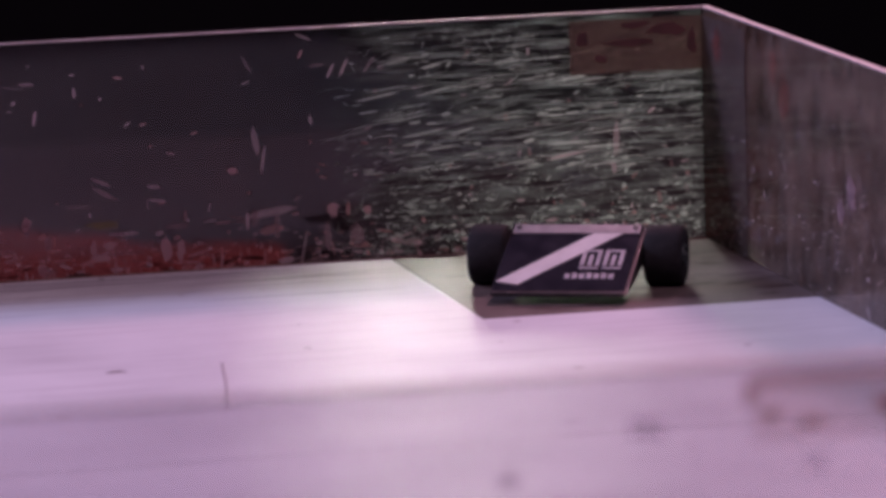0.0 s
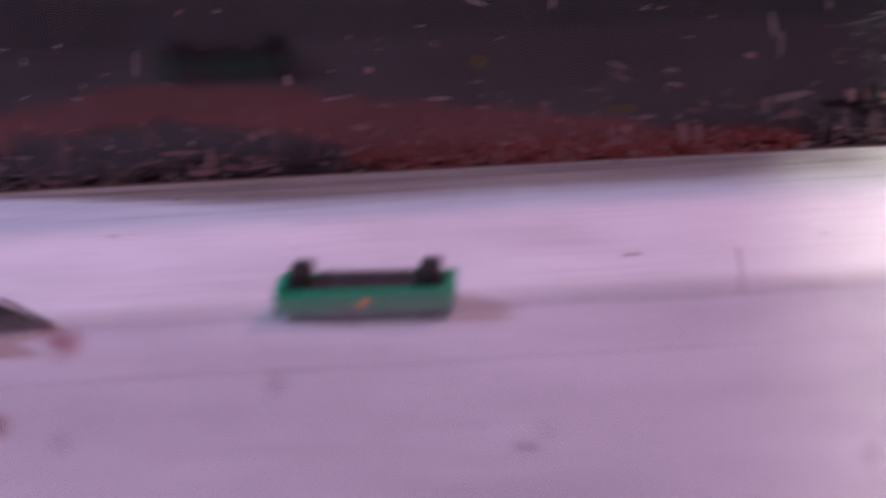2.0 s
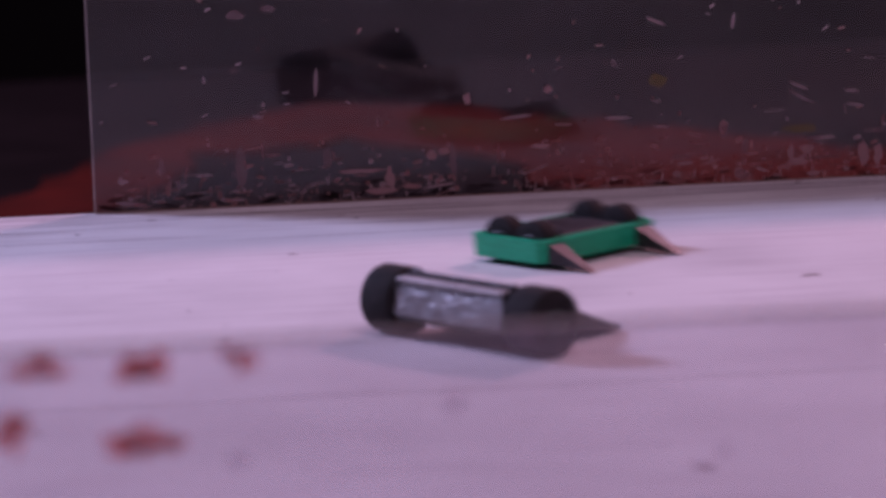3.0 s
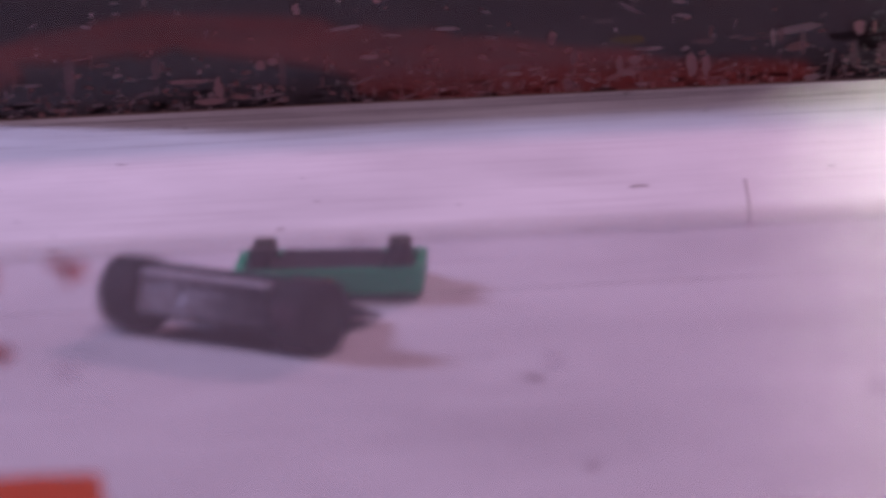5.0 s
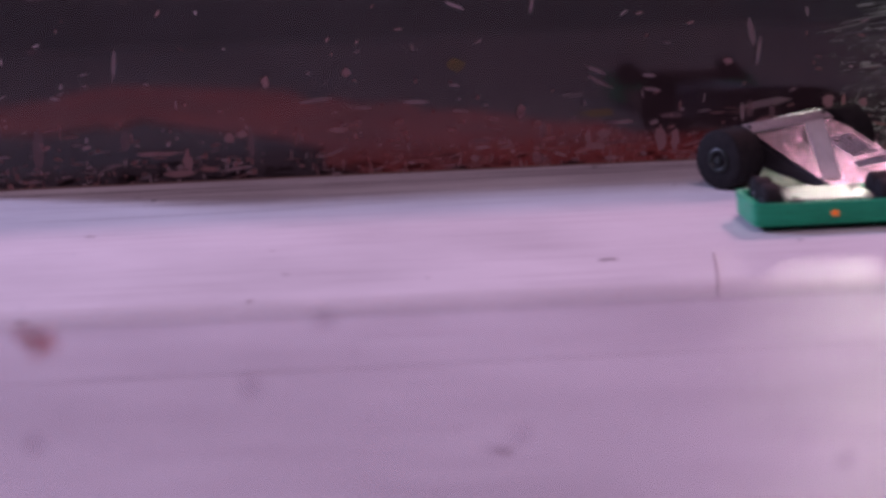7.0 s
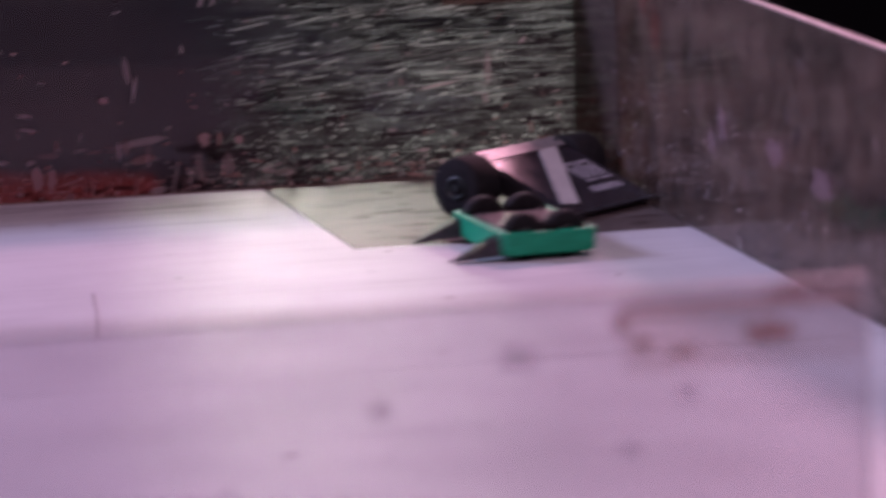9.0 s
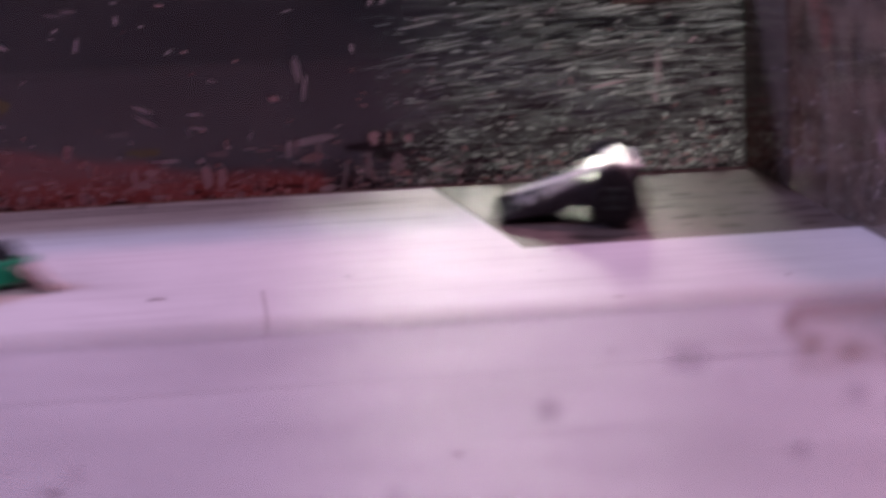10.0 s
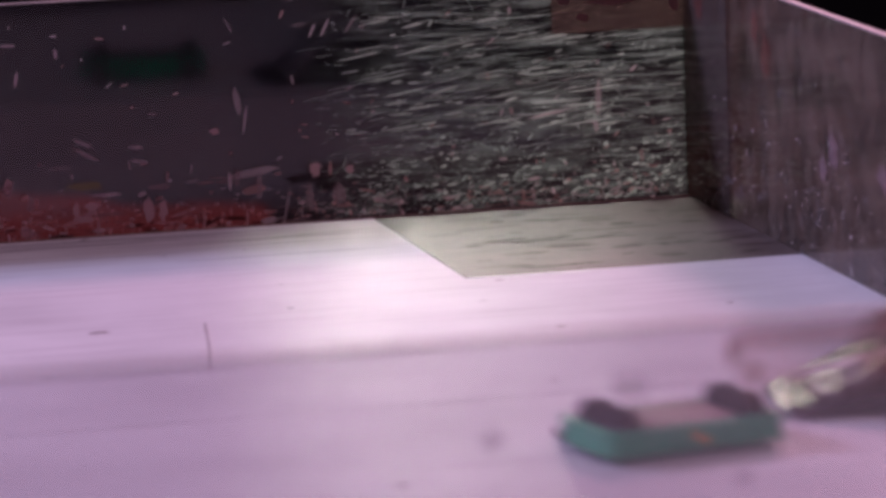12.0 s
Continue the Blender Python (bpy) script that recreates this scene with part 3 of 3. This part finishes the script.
part("fold", box(-0.235, FRONT_R - 0.0015, FRONT_Y + 0.0014, FRONT_Y + 0.0019, 0.0995, 0.1040, 0.0002),
     acrylic("tape_fold", (0.98, 0.95, 0.95), 0.30, 0.45, (0.92, 0.78, 0.78), 60, (1, 1, 1), 0.3), front_tape, "pale folded upper edge")
post = tagged(new("post"), "black metal post standing at the end of the arena wall", "post")
part("upright_bar", box(-0.1620, -0.138, -0.935, -0.912, -0.116, 0.26, 0.002), M_DARK, post)
part("foot_plate", box(-0.178, -0.128, -0.947, -0.904, -0.12, -0.116, 0.001), M_DARK, post)

for cx, cz, r in ((-0.5135, 0.0867, 0.0035), (-0.493, 0.1045, 0.003), (-0.573, 0.0737, 0.003), (-0.307, 0.0785, 0.0035), (-0.2175, 0.0776, 0.0035), (-0.234, 0.0625, 0.003), (-0.266, 0.0905, 0.006), (-0.44, 0.07, 0.002), (-0.35, 0.058, 0.002)):
    part("dirt_spot", upright(blob(cx, cz, r, r * 0.7), FRONT_Y + 0.0004, FRONT_Y + 0.0008), M_SPOT, front, "grey dirt spot")

# cloths on the table behind the arena
cloth_outline = [(-1.1, 0.42), (-0.75, 0.66), (-0.64, 0.82), (-0.60, 0.914), (-0.52, 1.07), (-0.43, 1.14), (-0.33, 1.08), (-0.24, 0.97), (-0.16, 0.87), (-0.06, 0.80),
                 (-0.06, 0.60), (-0.30, 0.62), (-0.34, 0.86), (-0.43, 0.99), (-0.52, 0.93), (-0.585, 0.74), (-0.75, 0.50), (-1.1, 0.24)]
crng = random.Random(21)
hem = []
for (ax, ay), (bx, by) in zip(cloth_outline, cloth_outline[1:] + cloth_outline[:1]):
    for k in range(5):      # rumpled edge
        hem.append((ax + (bx - ax) * k / 5 + crng.gauss(0, 0.007), ay + (by - ay) * k / 5 + crng.gauss(0, 0.012)))
tagged(link_mesh("red_cloth", prism(hem, -0.1198, -0.116), M_RED), "rumpled red cloth lying on the dark table behind the arena", "cloth")

# ---------------- robots ----------------


def wheel(parent, x, y, z, radius, width, hub_out):
    w = new("wheel")
    w.parent = parent
    w.location = (x, y, z)
    h = width / 2
    b = radius * 0.12
    part("tyre", lathe_x([(-h + 0.0004, radius * 0.45), (-h, radius * 0.9), (-h + b * 0.4, radius * 0.975), (-h + b, radius), (h - b, radius), (h - b * 0.4, radius * 0.975), (h, radius * 0.9), (h - 0.0004, radius * 0.45)]), M_TYRE, w, smooth=True)
    s = 1 if hub_out > 0 else -1
    part("hub", lathe_x([(s * (h - 0.002), radius * 0.42), (s * (h + 0.0002), radius * 0.40), (s * (h + 0.0006), radius * 0.34), (s * (h - 0.0006), radius * 0.26), (s * (h - 0.0006), radius * 0.12), (s * (h + 0.001), radius * 0.10)], 24), M_HUB, w, "dark greenish plastic hub")
    return w


def wedge_robot():
    bot = tagged(new("combat_robot"), "black two-wheeled wedge robot with a white stripe", "robot")
    tip_y, top_y, top_z, half = 0.052, -0.004, 0.0254, 0.0292
    # body under the plate
    part("chassis", side_prism([(0.044, 0.0035), (0.0, 0.0224), (-0.0075, 0.0224), (-0.0090, 0.0195), (-0.0090, 0.0105), (0.004, 0.0095), (0.030, 0.0045)], -half + 0.001, half - 0.001, 0.0006), M_BLACK, bot)
    for s in (-1, 1):
        part("side_plate", side_prism([(tip_y - 0.002, 0.0012), (top_y, top_z - 0.001), (-0.010, top_z - 0.002), (-0.010, 0.0115), (0.004, 0.0100), (0.028, 0.0048)], s * half - 0.0008, s * half + 0.0008, 0.0002), M_BLACK, bot)
        part("axle", lathe_x([(s * 0.028, 0.0028), (s * 0.034, 0.0028)], 16), M_STEEL, bot).location = (0, 0, 0.0132)
    # sloping plate; its own axes: u across, v up the slope
    slope = math.atan2(top_z - 0.0012, tip_y - top_y)
    length = math.hypot(top_z - 0.0012, tip_y - top_y)

    def on_plate(bm):
        m = Matrix.Translation((0, tip_y, 0.0012)) @ Matrix.Rotation(-slope, 4, "X") @ Matrix.Rotation(math.pi, 4, "Z")
        for v in bm.verts:
            v.co.x = -v.co.x
        bmesh.ops.reverse_faces(bm, faces=bm.faces[:])
        bmesh.ops.transform(bm, matrix=m, verts=bm.verts)
        return bm

    plate = part("wedge_plate", on_plate(prism([(-half, 0), (half, 0), (half, length), (-half, length)], -0.0008, 0.0008, 0.0003)), M_GLOSS, bot, "glossy black sloping front plate")
    part("stripe", on_plate(prism([(0.0285, 0.010), (0.0185, 0.0075), (-0.0215, length - 0.008), (-0.0085, length - 0.008)], 0.0009, 0.0012)), M_STRIPE, plate, "white diagonal stripe")
    part("plate_top_trim", on_plate(prism([(-half + 0.001, length - 0.0085), (half - 0.001, length - 0.0085), (half - 0.001, length - 0.001), (-half + 0.001, length - 0.001)], 0.0009, 0.0013)), M_TRIM, plate, "silver tape along the upper edge")
    # two labels and a line of small print, as bars
    for u0 in (-0.0245, -0.0145):
        for k, (a, b, c, d) in enumerate(((0, 0.0, 0.0085, 0.0016), (0, 0.0028, 0.0018, 0.0135), (0.0033, 0.0028, 0.0018, 0.0095), (0.0066, 0.0028, 0.0019, 0.0135), (0.0, 0.0148, 0.0085, 0.0018))):
            part("label_bar", on_plate(prism([(u0 + a, 0.0215 + b), (u0 + a + c, 0.0215 + b), (u0 + a + c, 0.0215 + b + d), (u0 + a, 0.0215 + b + d)], 0.0009, 0.0011)), M_LABEL, plate, "pale printed bar")
    for k in range(7):
        a = -0.0225 + k * 0.0032
        part("print_bar", on_plate(prism([(a, 0.013), (a + 0.0024, 0.013), (a + 0.0024, 0.0172 + 0.001 * (k % 2)), (a, 0.0172)], 0.0009, 0.0011)), M_LABEL, plate, "pale small print")
    part("edge_strip", on_plate(prism([(-half, 0.0), (half, 0.0), (half, 0.0016), (-half, 0.0016)], 0.0009, 0.0012)), M_STEEL, plate, "bright worn steel lip")
    for u in (-0.026, 0.026):
        b = lathe_x([(0, 0.0012), (0.0005, 0.0010)], 12)
        bmesh.ops.rotate(b, matrix=Matrix.Rotation(-math.pi / 2, 3, "Y"), verts=b.verts)
        bmesh.ops.translate(b, vec=(u, length - 0.004, 0.0014), verts=b.verts)
        part("screw", on_plate(b), M_STEEL, plate)
    # back of the robot: crumpled foil tape between the wheels
    foil = bmesh.new()
    nx, nz = 26, 8
    grid = [[foil.verts.new((-half + 2 * half * i / nx, -0.0112 - 0.0011 * noise.noise((i * 0.4 + j * 0.25, j * 0.45, 3.1)) + 0.003 * (j / nz) ** 2, 0.0098 + 0.0136 * j / nz)) for i in range(nx + 1)] for j in range(nz + 1)]
    for j in range(nz):
        for i in range(nx):
            foil.faces.new((grid[j][i], grid[j][i + 1], grid[j + 1][i + 1], grid[j + 1][i]))
    bmesh.ops.solidify(foil, geom=foil.faces[:], thickness=0.0004)
    part("rear_plate", foil, M_SILVER, bot, "crumpled silver tape over the back")
    part("top_cover", box(-half + 0.0005, half - 0.0005, -0.0105, -0.0045, 0.0230, 0.0243, 0.0004), M_SILVER, bot, "silver tape over the top")
    part("rear_bumper", box(-half, half, -0.0098, -0.006, 0.0075, 0.0105, 0.0008), M_BLACK, bot)
    for s in (-1, 1):
        wheel(bot, s * 0.0393, 0, 0.0132, 0.0132, 0.0166, s)
    return bot


def green_robot():
    bot = tagged(new("combat_robot"), "low four-wheeled robot in a green plastic frame", "robot")
    w, d, z0, z1 = 0.0345, 0.021, 0.0028, 0.0121
    outer, inner = round_rect(w, d, 0.004), round_rect(w - 0.0032, d - 0.0032, 0.002)
    bm = bmesh.new()
    ro, rt, it, ib = ([bm.verts.new((x * k, y * k, z)) for x, y in pts] for pts, z, k in ((outer, z0, 0.985), (outer, z1, 1.0), (inner, z1, 1.0), (inner, z0, 1.0)))
    n = len(ro)
    for a, b in ((ro, rt), (rt, it), (it, ib), (ib, ro)):
        for i in range(n):
            bm.faces.new((a[i], a[(i + 1) % n], b[(i + 1) % n], b[i]))
    bmesh.ops.recalc_face_normals(bm, faces=bm.faces[:])
    part("frame", bm, M_GREEN, bot, "bright green printed plastic frame")
    part("underside", prism(round_rect(w - 0.003, d - 0.003, 0.002), 0.0030, 0.0050, 0.0003), M_BLACK, bot)
    deck = part("deck", prism(round_rect(0.0185, d - 0.0035, 0.002), 0.0085, 0.0128, 0.0007), M_DECK, bot, "dark glossy top deck")
    for sx in (-1, 1):
        for sy in (-1, 1):
            b = lathe_x([(0, 0.0014), (0.0006, 0.0012)], 12)
            bmesh.ops.rotate(b, matrix=Matrix.Rotation(-math.pi / 2, 3, "Y"), verts=b.verts)
            bmesh.ops.translate(b, vec=(sx * 0.0150, sy * 0.0130, 0.0130), verts=b.verts)
            part("screw", b, M_STEEL, deck)
            wheel(bot, sx * 0.0248, sy * 0.0092, 0.0096, 0.0094, 0.0080, sx)
        part("motor", box(sx * 0.0195 - 0.002, sx * 0.0195 + 0.002, -0.014, 0.014, 0.006, 0.0112, 0.0008), M_BLACK, bot)
        x = sx * 0.0258
        fork = bmesh.new()
        v = [fork.verts.new(p) for p in ((x - 0.0045, d - 0.001, 0.0108), (x + 0.0045, d - 0.001, 0.0108), (x + 0.0015, d + 0.0205, 0.0008), (x - 0.0015, d + 0.0205, 0.0008),
                                         (x - 0.0045, d - 0.001, 0.0025), (x + 0.0045, d - 0.001, 0.0025))]
        for f in ((0, 1, 2, 3), (4, 0, 3), (1, 5, 2), (4, 3, 2, 5), (0, 4, 5, 1)):
            fork.faces.new([v[i] for i in f])
        bmesh.ops.recalc_face_normals(fork, faces=fork.faces[:])
        part("fork", fork, M_STEEL, bot, "dark steel lifting fork")
    led = lathe_x([(0, 0.0014), (0.0006, 0.0012)], 16)
    bmesh.ops.rotate(led, matrix=Matrix.Rotation(math.pi / 2, 3, "Z"), verts=led.verts)
    bmesh.ops.translate(led, vec=(0, -d - 0.0006, 0.0074), verts=led.verts)
    part("power_light", led, M_LED, bot, "glowing orange power light")
    return bot


black_bot = wedge_robot()
green_bot = green_robot()


def stand(x, y, yaw, pitch=0.0, z=0.0, lean=0.0, axle=0.0145):
    """A robot on the floor at x, y, turned by yaw, nose up by pitch about its axle, lifted by z, leaning sideways."""
    return pose(x, y, z + axle, 0, 0, yaw) @ pose(0, 0, 0, pitch, lean) @ pose(0, 0, -axle)


def motions():
    walk(black_bot, [(t, stand(*r)) for t, *r in (
        (0.0, -0.0882, -0.1037, 155.3, 2.8),
        (0.3, -0.0874, -0.0943, 151.1, 2.2),
        (0.6, -0.126, -0.1642, 140.9, 0.6),
        (1.0, -0.1957, -0.2195, 109.0, 0.3),
        (1.2, -0.24, -0.2349, 116.6, 1.0),
        (1.5, -0.2956, -0.2785, 120.4, 0.2),
        (1.8, -0.487, -0.282, 133.0, -9.0, 0.007),
        (1.9, -0.56, -0.3, 205.0, -4.0, 0.003),
        (2.0, -0.6123, -0.3173, 287.1),
        (2.3, -0.5891, -0.3069, 286.5),
        (2.5, -0.4927, -0.2916, 281.5),
        (2.7, -0.4549, -0.3086, 328.3),
        (3.2, -0.47, -0.375, 285.0),
        (3.8, -0.405, -0.4, 230.0),
        (4.3, -0.3494, -0.4079, 182.5, 0.9),
        (4.5, -0.3399, -0.4916, 138.0, 1.4),
        (4.7, -0.3647, -0.5314, 85.9, 1.0),
        (4.85, -0.435, -0.52, 20.0),
        (5.0, -0.5045, -0.5021, -44.1, 1.0),
        (5.2, -0.4833, -0.4322, -86.0, 1.0),
        (5.5, -0.3795, -0.4325, -50.7, 1.5),
        (5.7, -0.331, -0.4098, 10.2),
        (6.0, -0.3408, -0.2115, -32.1, 0.0, 0.0018, 2.5),
        (6.2, -0.3397, -0.1193, -64.4),
        (6.5, -0.2942, -0.0647, -107.2, 2.0),
        (6.7, -0.2371, -0.0511, -146.9, 0.3),
        (7.3, -0.2, -0.06, -125.0),
        (7.9, -0.175, -0.068, -98.0),
        (8.3, -0.1475, -0.0729, -86.3),
        (8.5, -0.0599, -0.0598, -140.6),
        (8.7, -0.0494, -0.0734, -129.8),
        (9.0, -0.0509, -0.0862, -142.2, 1.2),
        (9.2, -0.046, -0.0765, -154.3),
        (9.3, -0.0466, -0.0889, -169.3, 0.6),
        (9.5, -0.0564, -0.1015, -198.9, 3.4),
        (9.7, -0.054, -0.0931, -194.9, 3.5),
        (9.8, -0.0477, -0.0897, -257.1),
        (10.0, -0.0896, -0.0977, -283.2),
        (10.2, -0.1988, -0.0916, -328.5, 2.0),
        (10.4, -0.2488, -0.0912, -308.2, 2.0),
        (10.5, -0.2534, -0.0862, -274.1, 2.0),
        (10.6, -0.254, -0.082, -206.0),
        (10.7, -0.2528, -0.0776, -138.0),
        (11.0, -0.1565, -0.2118, -151.7),
        (11.2, -0.1221, -0.2164, -188.6),
        (11.3, -0.1329, -0.2519, -174.5),
        (11.5, -0.142, -0.338, -148.0, 3.0),
        (11.6, -0.098, -0.40, -105.0, 1.0),
        (11.7, -0.060, -0.445, -58.0),
        (11.8, -0.053, -0.468, -20.0),
        (11.9, -0.062, -0.497, 14.0),
        (12.0, -0.055, -0.497, 84.0),
    )])
    walk(green_bot, [(t, stand(*r)) for t, *r in (
        (0.0, -0.68, -0.56, -115.0),
        (0.7, -0.59, -0.51, -118.0),
        (1.0, -0.508, -0.48, -122.0),
        (1.2, -0.4734, -0.4855, -118.6),
        (1.35, -0.452, -0.455, -45.0),
        (1.5, -0.4353, -0.4337, 25.6),
        (1.8, -0.4456, -0.4123, -13.6),
        (2.0, -0.4338, -0.3311, -9.4),
        (2.1, -0.4246, -0.26, -13.6),
        (2.3, -0.4277, -0.1198, 74.7),
        (2.4, -0.455, -0.115, 160.0),
        (2.5, -0.4829, -0.1131, 247.0),
        (2.7, -0.4626, -0.1191, 246.0),
        (3.25, -0.36, -0.24, 180.0),
        (3.8, -0.31, -0.42, 112.0),
        (4.3, -0.3389, -0.5252, 51.2),
        (4.5, -0.3815, -0.5621, 54.9),
        (4.7, -0.4527, -0.5443, -12.7),
        (5.0, -0.459, -0.4258, -9.5),
        (5.2, -0.4189, -0.3587, 40.0),
        (5.5, -0.3258, -0.3029, -43.2),
        (5.6, -0.305, -0.276, 18.0),
        (5.7, -0.2887, -0.2488, 78.1),
        (6.0, -0.2725, -0.1620, 112.7),
        (6.2, -0.266, -0.1314, 61.2),
        (6.5, -0.2552, -0.1339, 18.4),
        (6.7, -0.241, -0.1528, -12.4),
        (7.5, -0.16, -0.2, 44.0),
        (8.3, -0.0865, -0.2398, 100.1),
        (8.5, -0.0839, -0.1991, 129.1),
        (8.7, -0.0735, -0.1922, 111.3),
        (9.0, -0.0803, -0.1987, 94.4),
        (9.2, -0.1472, -0.2042, 70.0),
        (9.3, -0.2524, -0.1753, 78.0),
        (9.5, -0.39, -0.16, 110.0),
        (9.8, -0.45, -0.17, 185.0),
        (10.0, -0.398, -0.195, 218.0),
        (10.2, -0.2813, -0.2281, 218.2),
        (10.4, -0.2062, -0.3909, 256.3),
        (10.5, -0.1756, -0.415, 291.2),
        (10.6, -0.154, -0.424, 335.0),
        (10.7, -0.1358, -0.4304, 376.9),
        (11.0, -0.1347, -0.3619, 335.1),
        (11.2, -0.0832, -0.3291, 364.0),
        (11.25, -0.076, -0.316, 308.0),
        (11.3, -0.0707, -0.3039, 252.0),
        (11.4, -0.08, -0.268, 300.0),
        (11.5, -0.0941, -0.24, 343.1),
        (11.7, -0.1837, -0.3519, 351.7),
        (12.0, -0.1621, -0.5484, 371.5),
    )])


motions()
